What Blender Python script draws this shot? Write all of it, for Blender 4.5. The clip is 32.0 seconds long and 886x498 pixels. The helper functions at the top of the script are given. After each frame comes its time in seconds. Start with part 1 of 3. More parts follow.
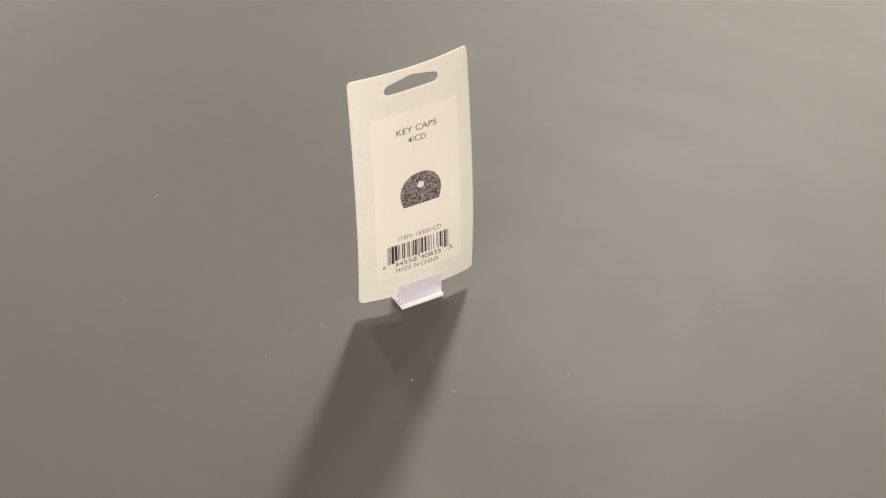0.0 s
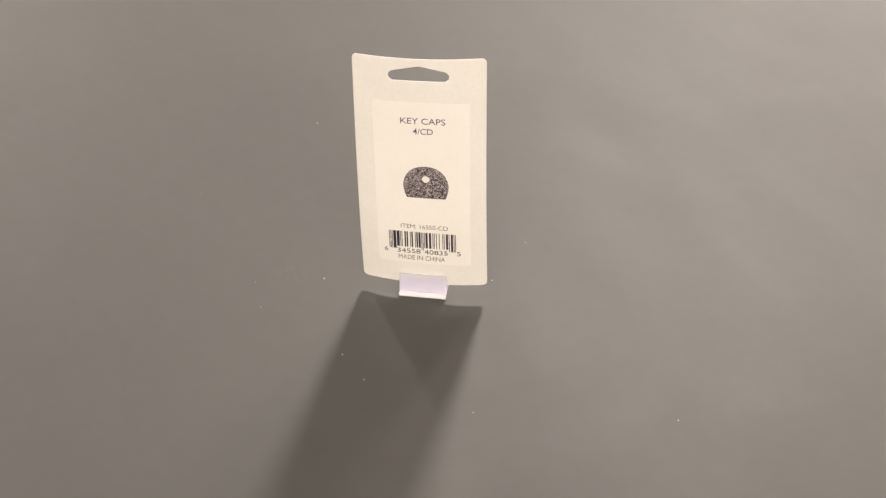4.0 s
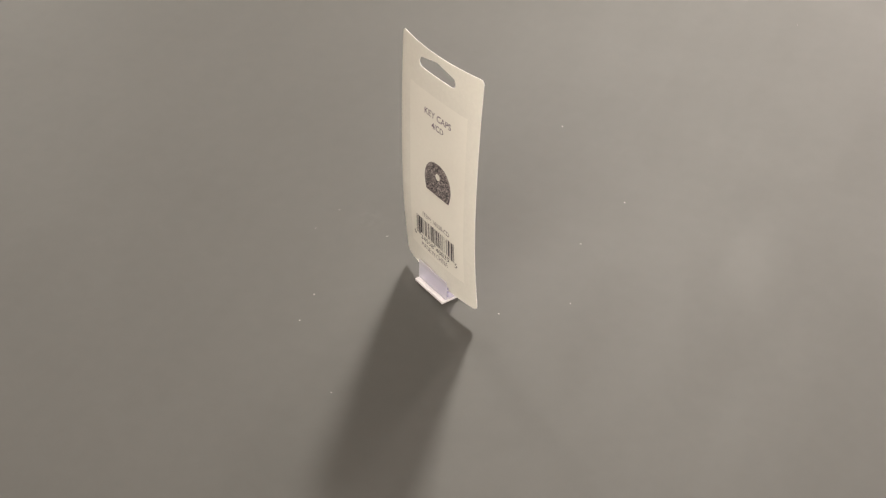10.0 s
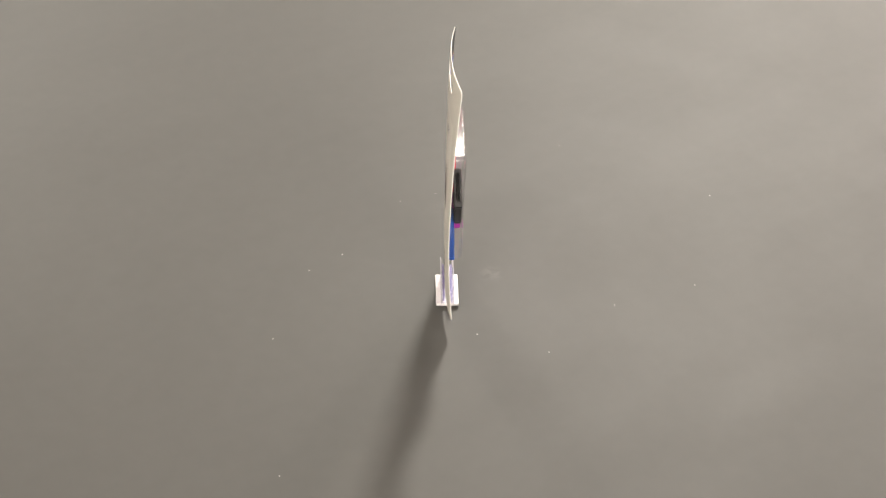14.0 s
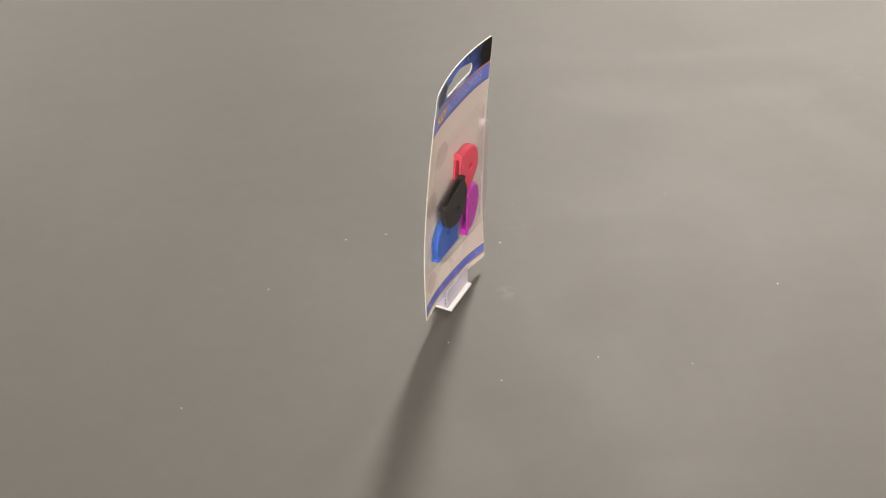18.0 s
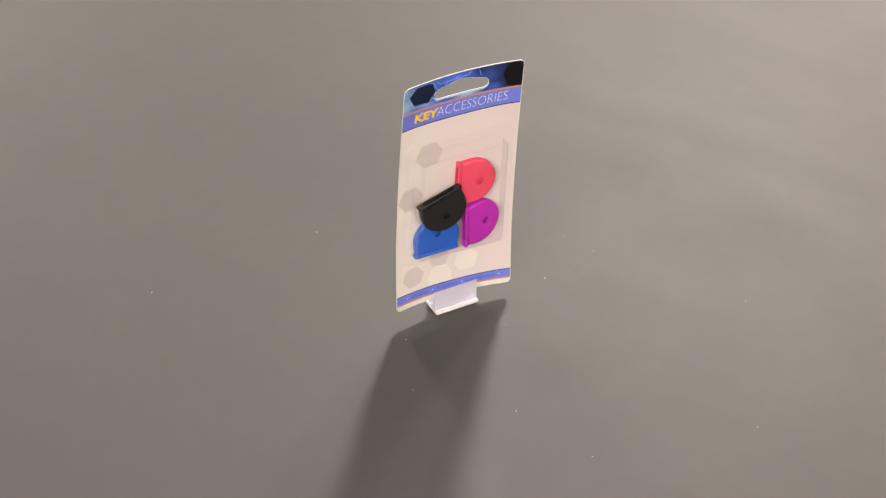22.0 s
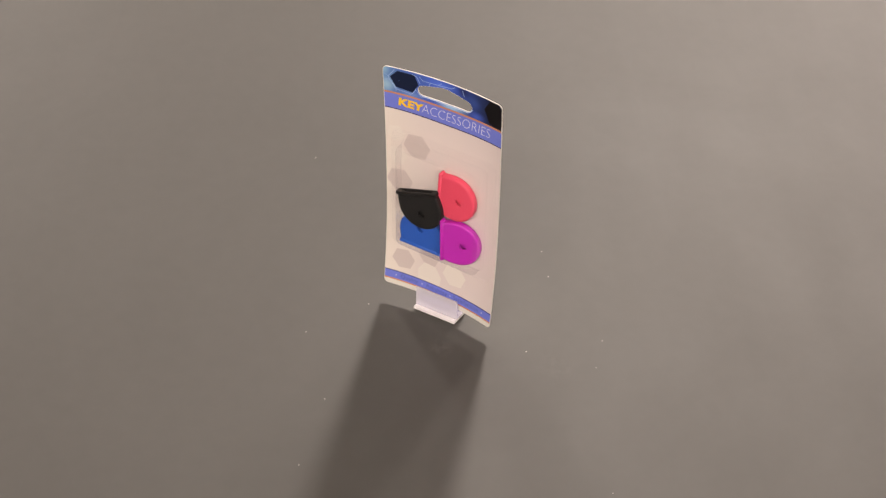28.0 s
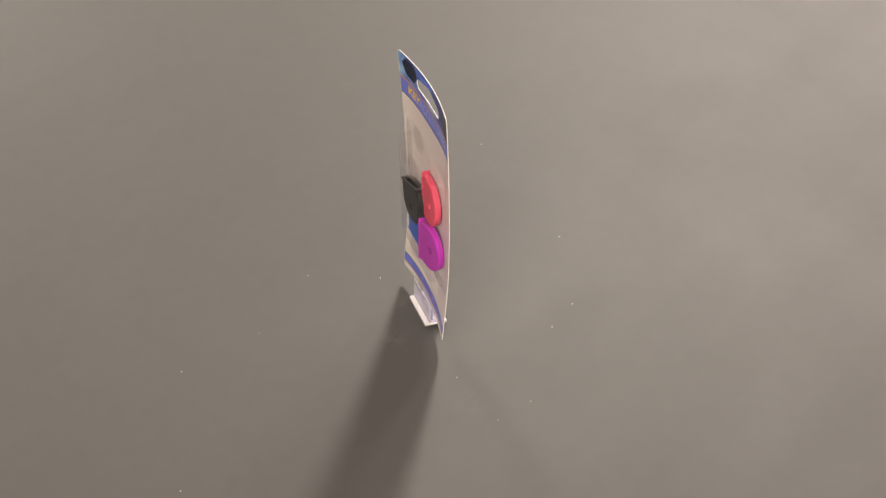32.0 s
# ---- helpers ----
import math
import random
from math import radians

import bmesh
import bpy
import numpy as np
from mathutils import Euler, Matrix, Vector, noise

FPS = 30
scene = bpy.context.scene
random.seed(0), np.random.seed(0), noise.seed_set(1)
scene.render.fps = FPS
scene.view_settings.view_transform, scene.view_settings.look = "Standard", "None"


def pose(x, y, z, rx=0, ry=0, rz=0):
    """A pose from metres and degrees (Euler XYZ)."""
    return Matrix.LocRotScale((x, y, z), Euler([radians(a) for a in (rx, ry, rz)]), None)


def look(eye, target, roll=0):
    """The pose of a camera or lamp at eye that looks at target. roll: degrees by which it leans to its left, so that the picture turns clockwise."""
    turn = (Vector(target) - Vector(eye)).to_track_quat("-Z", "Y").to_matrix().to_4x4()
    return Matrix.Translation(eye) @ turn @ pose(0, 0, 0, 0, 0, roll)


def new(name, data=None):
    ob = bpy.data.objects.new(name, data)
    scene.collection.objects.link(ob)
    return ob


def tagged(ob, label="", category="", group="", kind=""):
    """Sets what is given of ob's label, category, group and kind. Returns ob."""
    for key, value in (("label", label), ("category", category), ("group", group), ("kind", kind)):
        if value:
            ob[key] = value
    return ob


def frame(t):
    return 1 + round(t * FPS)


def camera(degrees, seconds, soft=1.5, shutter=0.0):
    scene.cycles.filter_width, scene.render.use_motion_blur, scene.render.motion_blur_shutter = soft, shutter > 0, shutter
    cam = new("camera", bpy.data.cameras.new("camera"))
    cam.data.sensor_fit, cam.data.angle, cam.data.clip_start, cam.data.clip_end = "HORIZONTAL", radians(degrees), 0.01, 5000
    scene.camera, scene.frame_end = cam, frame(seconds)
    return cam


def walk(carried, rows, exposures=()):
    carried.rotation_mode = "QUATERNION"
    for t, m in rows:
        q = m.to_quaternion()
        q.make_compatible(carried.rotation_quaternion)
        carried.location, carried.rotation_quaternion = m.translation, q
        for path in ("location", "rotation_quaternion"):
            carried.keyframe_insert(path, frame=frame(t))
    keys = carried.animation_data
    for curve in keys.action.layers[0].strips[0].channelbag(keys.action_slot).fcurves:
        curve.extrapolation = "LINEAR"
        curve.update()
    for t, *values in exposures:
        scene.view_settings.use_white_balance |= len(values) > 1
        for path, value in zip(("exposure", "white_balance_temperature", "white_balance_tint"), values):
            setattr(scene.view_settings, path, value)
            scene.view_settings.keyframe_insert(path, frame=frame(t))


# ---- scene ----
# ---- camera ----
EYE = Vector((0.0, -0.77429, 0.62609))
AHEAD = Vector((0.0043117, 0.7955317, -0.6058966))
cam = camera(27.95, 32.0, soft=1.3)
walk(cam, [(0.0, look(EYE, EYE + AHEAD, 0.497)), (32.0, look(EYE, EYE + AHEAD, 0.497))],
     exposures=[(0.0, -0.05, 6550, 11), (3.0, -0.08, 6550, 12), (6.0, -0.05, 6650, 15), (8.0, -0.07, 6600, 12), (10.0, -0.1, 6550, 10),
                (13.0, -0.03, 6500, 10), (14.0, 0.06, 6500, 9), (17.0, 0.1, 6550, 10), (18.0, 0.08, 6550, 10), (19.0, 0.0, 6600, 13),
                (20.0, -0.12, 6600, 14), (21.0, -0.17, 6600, 14), (22.0, -0.07, 6500, 13), (25.0, -0.1, 6550, 14), (28.0, -0.28, 6800, 17),
                (29.0, -0.28, 6800, 17), (30.0, -0.2, 6800, 17), (32.0, -0.14, 6700, 14)])

# The board turns clockwise on its bearing: degrees at each second.
TURN = [0.0, -9.32, -18.52, -27.54, -36.6, -45.76, -54.24, -61.42, -68.28, -75.87, -83.95, -92.11, -100.51,
        -109.26, -117.8, -125.46, -132.14, -138.07, -144.52, -152.6, -161.88, -171.57, -181.04, -189.99, -199.07,
        -208.99, -219.53, -230.26, -240.93, -251.29, -261.13, -270.35, -279.21]

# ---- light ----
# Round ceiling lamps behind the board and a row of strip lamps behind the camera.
CEILING_Z = 1.65
LAMP_DROP = 0.10
ROUND_LAMPS = [(0.405, 1.83, 96.0, 0.27, (1.0, 0.93, 0.845)), (-1.30, 2.95, 88.0, 0.32, (1.0, 0.93, 0.85)), (1.85, 3.75, 222.0, 0.60, (1.0, 0.88, 0.81))]
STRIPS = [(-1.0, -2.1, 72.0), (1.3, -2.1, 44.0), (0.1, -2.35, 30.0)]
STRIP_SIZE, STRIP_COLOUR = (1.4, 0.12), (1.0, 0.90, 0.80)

world = bpy.data.worlds.new("room_air")
scene.world = world
world.use_nodes = True
world.node_tree.nodes["Background"].inputs["Color"].default_value = (0.5, 0.48, 0.45, 1)
world.node_tree.nodes["Background"].inputs["Strength"].default_value = 0.02


# ---- materials ----
def links_of(mat):
    return mat.node_tree.nodes, mat.node_tree.links


def node(mat, kind, **inputs):
    n = mat.node_tree.nodes.new(kind)
    for key, value in inputs.items():
        n.inputs[key.replace("_", " ")].default_value = value
    return n


def plain(name, colour, rough=0.5, metallic=0.0, specular=0.5, grain=0.0, grain_scale=400.0, bump=0.0, spots=0.12):
    """A procedural surface: base colour that varies at two scales, with fine relief."""
    mat = bpy.data.materials.new(name)
    mat.use_nodes = True
    nodes, links = links_of(mat)
    bsdf = nodes["Principled BSDF"]
    bsdf.inputs["Roughness"].default_value = rough
    bsdf.inputs["Metallic"].default_value = metallic
    bsdf.inputs["Specular IOR Level"].default_value = specular
    bsdf.inputs["Base Color"].default_value = (*colour, 1)
    if grain:
        place = node(mat, "ShaderNodeTexCoord")
        fine = node(mat, "ShaderNodeTexNoise", Scale=grain_scale, Detail=4.0)
        broad = node(mat, "ShaderNodeTexNoise", Scale=grain_scale * spots, Detail=3.0)
        for n in (fine, broad):
            links.new(place.outputs["Object"], n.inputs["Vector"])
        mean = node(mat, "ShaderNodeMath")
        mean.operation = "MULTIPLY_ADD"
        mean.inputs[1].default_value = 0.5
        links.new(fine.outputs["Fac"], mean.inputs[0])
        half = node(mat, "ShaderNodeMath")
        half.operation = "MULTIPLY"
        half.inputs[1].default_value = 0.5
        links.new(broad.outputs["Fac"], half.inputs[0])
        links.new(half.outputs[0], mean.inputs[2])
        span = node(mat, "ShaderNodeMapRange")
        span.inputs["From Min"].default_value, span.inputs["From Max"].default_value = 0.3, 0.7
        span.inputs["To Min"].default_value, span.inputs["To Max"].default_value = 1 - grain, 1 + grain
        links.new(mean.outputs[0], span.inputs["Value"])
        tint = node(mat, "ShaderNodeVectorMath")
        tint.operation = "SCALE"
        tint.inputs[0].default_value = colour
        links.new(span.outputs[0], tint.inputs["Scale"])
        links.new(tint.outputs[0], bsdf.inputs["Base Color"])
        if bump:
            relief = node(mat, "ShaderNodeBump", Strength=bump, Distance=0.0002)
            links.new(fine.outputs["Fac"], relief.inputs["Height"])
            links.new(relief.outputs[0], bsdf.inputs["Normal"])
    return mat


def ramped(name, stops, rough=0.4, axis=0, low=-35.0, high=35.0):
    """Printed colours that run across a sheet (its UV map is in millimetres)."""
    mat = plain(name, stops[0][1], rough, specular=0.25)
    nodes, links = links_of(mat)
    uv = node(mat, "ShaderNodeUVMap")
    split = node(mat, "ShaderNodeSeparateXYZ")
    span = node(mat, "ShaderNodeMapRange")
    span.inputs["From Min"].default_value, span.inputs["From Max"].default_value = low, high
    ramp = node(mat, "ShaderNodeValToRGB")
    links.new(uv.outputs[0], split.inputs[0])
    links.new(split.outputs[axis], span.inputs["Value"])
    links.new(span.outputs[0], ramp.inputs[0])
    marks = ramp.color_ramp.elements
    while len(marks) < len(stops):
        marks.new(0.5)
    for mark, (place, colour) in zip(marks, stops):
        mark.position, mark.color = (place - low) / (high - low), (*colour, 1)
    links.new(ramp.outputs[0], nodes["Principled BSDF"].inputs["Base Color"])
    return mat


def dotted(mat):
    """Fine moulded grid of dots in the relief."""
    nodes, links = links_of(mat)
    place = node(mat, "ShaderNodeTexCoord")
    cells = node(mat, "ShaderNodeTexVoronoi", Scale=1150.0, Randomness=0.0)
    turned = node(mat, "ShaderNodeMapping")
    turned.inputs["Rotation"].default_value = (0, 0.785, 0)
    relief = node(mat, "ShaderNodeBump", Strength=0.35, Distance=0.0002)
    links.new(place.outputs["Object"], turned.inputs["Vector"])
    links.new(turned.outputs[0], cells.inputs["Vector"])
    links.new(cells.outputs["Distance"], relief.inputs["Height"])
    links.new(relief.outputs[0], nodes["Principled BSDF"].inputs["Normal"])
    return mat


def with_glows(mat, glows):
    """Soft round patches of other print colours: place and radius in millimetres, colour, share."""
    nodes, links = links_of(mat)
    bsdf = nodes["Principled BSDF"]
    uv = node(mat, "ShaderNodeUVMap")
    ink = bsdf.inputs["Base Color"].links[0].from_socket
    for x, y, rx, ry, colour, share in glows:
        fit = node(mat, "ShaderNodeMapping")
        fit.vector_type = "TEXTURE"
        fit.inputs["Location"].default_value = (x, y, 0)
        fit.inputs["Scale"].default_value = (rx, ry, 1)
        far = node(mat, "ShaderNodeVectorMath")
        far.operation = "LENGTH"
        fade = node(mat, "ShaderNodeMapRange")
        fade.interpolation_type = "SMOOTHSTEP"
        fade.inputs["From Min"].default_value, fade.inputs["From Max"].default_value = 1.0, 0.0
        fade.inputs["To Max"].default_value = share
        over = node(mat, "ShaderNodeMix")
        over.data_type = "RGBA"
        over.inputs[7].default_value = (*colour, 1)
        links.new(uv.outputs[0], fit.inputs["Vector"])
        links.new(fit.outputs[0], far.inputs[0])
        links.new(far.outputs["Value"], fade.inputs["Value"])
        links.new(fade.outputs[0], over.inputs[0])
        links.new(ink, over.inputs[6])
        ink = over.outputs[2]
    links.new(ink, bsdf.inputs["Base Color"])
    return mat


def lets_light_through(mat, share, colour):
    """Soft rubber: part of the light that falls on it goes in and comes out spread."""
    nodes, links = links_of(mat)
    through_it = node(mat, "ShaderNodeBsdfTranslucent", Color=(*colour, 1))
    mix = node(mat, "ShaderNodeMixShader")
    mix.inputs[0].default_value = share
    links.new(nodes["Principled BSDF"].outputs[0], mix.inputs[1])
    links.new(through_it.outputs[0], mix.inputs[2])
    links.new(mix.outputs[0], nodes["Material Output"].inputs["Surface"])


def board_paint():
    """Grey painted board: satin, with faint rubbed streaks and smudges in its gloss."""
    mat = plain("grey_board_paint", (0.0855, 0.085, 0.080), 0.6, specular=0.188, grain=0.04, grain_scale=90.0, spots=0.08)
    nodes, links = links_of(mat)
    bsdf = nodes["Principled BSDF"]
    place = node(mat, "ShaderNodeTexCoord")
    swirl = node(mat, "ShaderNodeTexNoise", Scale=7.0, Detail=5.0, Roughness=0.55, Distortion=1.2)
    stretch = node(mat, "ShaderNodeMapping")
    stretch.inputs["Scale"].default_value = (1.0, 7.0, 1.0)
    stretch.inputs["Rotation"].default_value = (0, 0, 0.5)
    streak = node(mat, "ShaderNodeTexNoise", Scale=6.0, Detail=6.0, Roughness=0.6, Distortion=0.6)
    links.new(place.outputs["Object"], swirl.inputs["Vector"])
    links.new(place.outputs["Object"], stretch.inputs["Vector"])
    links.new(stretch.outputs[0], streak.inputs["Vector"])
    both = node(mat, "ShaderNodeMath")
    both.operation = "ADD"
    links.new(swirl.outputs["Fac"], both.inputs[0])
    links.new(streak.outputs["Fac"], both.inputs[1])
    rings = node(mat, "ShaderNodeTexWave", Scale=5.0, Distortion=7.0, Detail=4.0, Detail_Scale=1.4)
    rings.wave_type, rings.rings_direction = "RINGS", "Z"
    links.new(place.outputs["Object"], rings.inputs["Vector"])
    wiped = node(mat, "ShaderNodeMath")
    wiped.operation = "MULTIPLY_ADD"
    wiped.inputs[1].default_value = 0.12
    links.new(rings.outputs["Fac"], wiped.inputs[0])
    links.new(both.outputs[0], wiped.inputs[2])
    span = node(mat, "ShaderNodeMapRange")
    span.inputs["From Min"].default_value, span.inputs["From Max"].default_value = 0.75, 1.37
    span.inputs["To Min"].default_value, span.inputs["To Max"].default_value = 0.51, 0.565
    links.new(wiped.outputs[0], span.inputs["Value"])
    links.new(span.outputs[0], bsdf.inputs["Roughness"])
    # pale wiped smudges
    paint = bsdf.inputs["Base Color"].links[0].from_socket
    for x, y, r, much in ((-0.040, -0.002, 0.010, 0.16), (-0.056, -0.063, 0.016, 0.06), (-0.370, -0.227, 0.021, 0.20),
                          (-0.347, -0.203, 0.016, 0.12), (-0.308, -0.203, 0.017, 0.08)):
        away = node(mat, "ShaderNodeVectorMath")
        away.operation = "DISTANCE"
        away.inputs[1].default_value = (x, y, 0)
        links.new(place.outputs["Object"], away.inputs[0])
        fade = node(mat, "ShaderNodeMapRange")
        fade.interpolation_type = "SMOOTHSTEP"
        fade.inputs["From Min"].default_value, fade.inputs["From Max"].default_value = r, 0.0
        links.new(away.outputs["Value"], fade.inputs["Value"])
        patchy = node(mat, "ShaderNodeTexNoise", Scale=220.0, Detail=5.0, Distortion=0.5)
        links.new(place.outputs["Object"], patchy.inputs["Vector"])
        worn = node(mat, "ShaderNodeMapRange")
        worn.inputs["From Min"].default_value, worn.inputs["From Max"].default_value = 0.4, 0.65
        worn.inputs["To Max"].default_value = much
        links.new(patchy.outputs["Fac"], worn.inputs["Value"])
        both = node(mat, "ShaderNodeMath")
        both.operation = "MULTIPLY"
        links.new(fade.outputs[0], both.inputs[0])
        links.new(worn.outputs[0], both.inputs[1])
        over = node(mat, "ShaderNodeMix")
        over.data_type = "RGBA"
        links.new(both.outputs[0], over.inputs[0])
        links.new(paint, over.inputs[6])
        over.inputs[7].default_value = (0.24, 0.235, 0.225, 1)
        paint = over.outputs[2]
    links.new(paint, bsdf.inputs["Base Color"])
    return mat


def clear_film(name, tint, rough, cloud=0.0, least=0.022, ripple=0.25):
    """Thin clear plastic sheet: lets light straight through and mirrors the room by its angle; cloud mixes in white
    haze.
    """
    mat = bpy.data.materials.new(name)
    mat.use_nodes = True
    nodes, links = links_of(mat)
    nodes.remove(nodes["Principled BSDF"])
    through_it = node(mat, "ShaderNodeBsdfTransparent", Color=(*tint, 1))
    gloss = node(mat, "ShaderNodeBsdfGlossy", Roughness=rough)
    facing = node(mat, "ShaderNodeLayerWeight", Blend=0.5)
    steep = node(mat, "ShaderNodeMath")
    steep.operation = "POWER"
    steep.inputs[1].default_value = 4.0
    angle = node(mat, "ShaderNodeMath")
    angle.operation = "MULTIPLY_ADD"
    angle.inputs[1].default_value, angle.inputs[2].default_value = 0.38, least
    links.new(facing.outputs["Facing"], steep.inputs[0])
    links.new(steep.outputs[0], angle.inputs[0])
    mix = node(mat, "ShaderNodeMixShader")
    links.new(angle.outputs[0], mix.inputs[0])
    links.new(through_it.outputs[0], mix.inputs[1])
    links.new(gloss.outputs[0], mix.inputs[2])
    wave = node(mat, "ShaderNodeTexNoise", Scale=90.0, Detail=2.0)
    place = node(mat, "ShaderNodeTexCoord")
    relief = node(mat, "ShaderNodeBump", Strength=ripple, Distance=0.0006)
    links.new(place.outputs["Object"], wave.inputs["Vector"])
    links.new(wave.outputs["Fac"], relief.inputs["Height"])
    links.new(relief.outputs[0], gloss.inputs["Normal"])
    haze = node(mat, "ShaderNodeBsdfDiffuse", Color=(0.85, 0.84, 0.86, 1))
    cloudy = node(mat, "ShaderNodeMixShader")
    cloudy.inputs[0].default_value = cloud
    links.new(mix.outputs[0], cloudy.inputs[1])
    links.new(haze.outputs[0], cloudy.inputs[2])
    links.new(cloudy.outputs[0], nodes["Material Output"].inputs["Surface"])
    return mat


def milky_plastic(name, colour, tint, share):
    """Clear acrylic, slightly lilac: part see-through, part white."""
    mat = plain(name, colour, 0.15)
    nodes, links = links_of(mat)
    through_it = node(mat, "ShaderNodeBsdfTransparent", Color=(*tint, 1))
    mix = node(mat, "ShaderNodeMixShader")
    mix.inputs[0].default_value = share
    links.new(through_it.outputs[0], mix.inputs[1])
    links.new(nodes["Principled BSDF"].outputs[0], mix.inputs[2])
    links.new(mix.outputs[0], nodes["Material Output"].inputs["Surface"])
    return mat


def glow(name, colour, strength):
    mat = plain(name, (0.8, 0.8, 0.8), 0.5)
    bsdf = mat.node_tree.nodes["Principled BSDF"]
    bsdf.inputs["Emission Color"].default_value = (*colour, 1)
    bsdf.inputs["Emission Strength"].default_value = strength
    return mat


def speckled_ink():
    """The printed picture of a key cap: black and pale grains."""
    mat = plain("speckled_black_ink", (0.02, 0.018, 0.025), 0.5)
    nodes, links = links_of(mat)
    uv = node(mat, "ShaderNodeUVMap")
    cells = node(mat, "ShaderNodeTexVoronoi", Scale=2.3, Randomness=0.6)
    ramp = node(mat, "ShaderNodeValToRGB")
    ramp.color_ramp.elements[0].position, ramp.color_ramp.elements[0].color = 0.42, (0.022, 0.018, 0.026, 1)
    ramp.color_ramp.elements[1].position, ramp.color_ramp.elements[1].color = 0.85, (0.48, 0.43, 0.41, 1)
    split = node(mat, "ShaderNodeSeparateXYZ")
    links.new(uv.outputs[0], cells.inputs["Vector"])
    links.new(cells.outputs["Color"], split.inputs[0])
    links.new(split.outputs[0], ramp.inputs[0])
    links.new(ramp.outputs[0], nodes["Principled BSDF"].inputs["Base Color"])
    return mat


def wood(name, dark, light, rough, specular=0.5):
    mat = plain(name, dark, rough, specular=specular)
    nodes, links = links_of(mat)
    place = node(mat, "ShaderNodeTexCoord")
    stretch = node(mat, "ShaderNodeMapping")
    stretch.inputs["Scale"].default_value = (1.0, 14.0, 14.0)
    grain = node(mat, "ShaderNodeTexNoise", Scale=6.0, Detail=8.0, Distortion=1.0)
    ramp = node(mat, "ShaderNodeValToRGB")
    ramp.color_ramp.elements[0].position, ramp.color_ramp.elements[0].color = 0.3, (*dark, 1)
    ramp.color_ramp.elements[1].position, ramp.color_ramp.elements[1].color = 0.7, (*light, 1)
    links.new(place.outputs["Object"], stretch.inputs["Vector"])
    links.new(stretch.outputs[0], grain.inputs["Vector"])
    links.new(grain.outputs["Fac"], ramp.inputs[0])
    links.new(ramp.outputs[0], nodes["Principled BSDF"].inputs["Base Color"])
    return mat


BOARD = board_paint()
BOARD_EDGE = plain("pale_board_edge", (0.45, 0.42, 0.38), 0.6, grain=0.1, grain_scale=300)
DARK_WOOD = wood("dark_brown_wood", (0.030, 0.010, 0.005), (0.060, 0.022, 0.010), 0.7, 0.08)
FLOOR_WOOD = wood("brown_floor_wood", (0.16, 0.09, 0.05), (0.26, 0.15, 0.09), 0.4)
WALL_PAINT = plain("taupe_wall_paint", (0.27, 0.26, 0.245), 0.8, grain=0.03, grain_scale=30, bump=0.2)
CEILING_PAINT = plain("pale_grey_ceiling_paint", (0.36, 0.35, 0.335), 0.9, grain=0.02, grain_scale=30)
PAPER = plain("cream_card_paper", (0.76, 0.75, 0.68), 0.55, grain=0.045, grain_scale=500, spots=0.09, bump=0.05)
PAPER_PANEL = plain("cream_label_paper", (0.82, 0.805, 0.73), 0.45, grain=0.02, grain_scale=500)
WHITE_EDGE = plain("white_paper_edge", (0.82, 0.81, 0.78), 0.6)
INK = plain("violet_black_ink", (0.10, 0.06, 0.11), 0.5)
BLACK_INK = plain("black_ink", (0.02, 0.014, 0.026), 0.5)
GREY_INK = plain("grey_ink", (0.17, 0.14, 0.15), 0.5)
BEIGE = ramped("beige_print", [(-35, (0.82, 0.76, 0.69)), (-12, (0.775, 0.70, 0.665)), (35, (0.725, 0.645, 0.63))], 0.35)
HEADER = with_glows(ramped("blue_header_print", [(-35, (0.16, 0.33, 0.62)), (-26, (0.08, 0.17, 0.50)), (-8, (0.06, 0.13, 0.58)), (4, (0.05, 0.10, 0.50)),
                                                 (12, (0.035, 0.07, 0.30)), (20, (0.022, 0.04, 0.15)), (30, (0.012, 0.015, 0.04))], 0.3),
                    [(-34, 132, 7, 6, (0.34, 0.55, 0.72), 1.0), (-35, 142, 5, 6, (0.30, 0.52, 0.70), 0.9), (-20, 129, 10, 3, (0.18, 0.33, 0.72), 0.8),
                     (-3, 140.5, 12, 3.5, (0.09, 0.19, 0.80), 0.9), (4, 129, 12, 3, (0.35, 0.60, 0.85), 0.9), (19, 129.5, 7, 4, (0.06, 0.12, 0.55), 0.9),
                     (17, 137, 6, 5, (0.05, 0.10, 0.36), 0.7), (11, 141.5, 5, 4, (0.014, 0.02, 0.09), 0.8)])
HEADER_BLACK = plain("black_header_print", (0.007, 0.006, 0.008), 0.3, specular=0.25)
NAVY = plain("navy_print", (0.009, 0.016, 0.048), 0.3, specular=0.25)
PALE_LINE = plain("pale_blue_print", (0.36, 0.52, 0.82), 0.3, specular=0.25)
PALE_EDGE = plain("pale_blue_white_print", (0.55, 0.68, 0.88), 0.3)
BAND = plain("periwinkle_print", (0.17, 0.22, 0.72), 0.3, specular=0.25)
BAND_LINE = plain("dark_violet_print", (0.035, 0.025, 0.13), 0.3, specular=0.25)
ORANGE = plain("orange_print", (0.62, 0.26, 0.13), 0.35)
YELLOW = plain("yellow_print", (0.98, 0.62, 0.02), 0.35)
WHITE_PRINT = plain("white_print", (0.72, 0.75, 0.90), 0.4)
BAND_TEXT = plain("dark_blue_print", (0.085, 0.115, 0.42), 0.4)
HEX_DARK = plain("taupe_print", (0.645, 0.57, 0.54), 0.35)
HEX_LIGHT = plain("ivory_print", (0.82, 0.77, 0.705), 0.35)
BLISTER = clear_film("clear_blister_film", (0.985, 0.98, 0.985), 0.06, 0.003, 0.022)
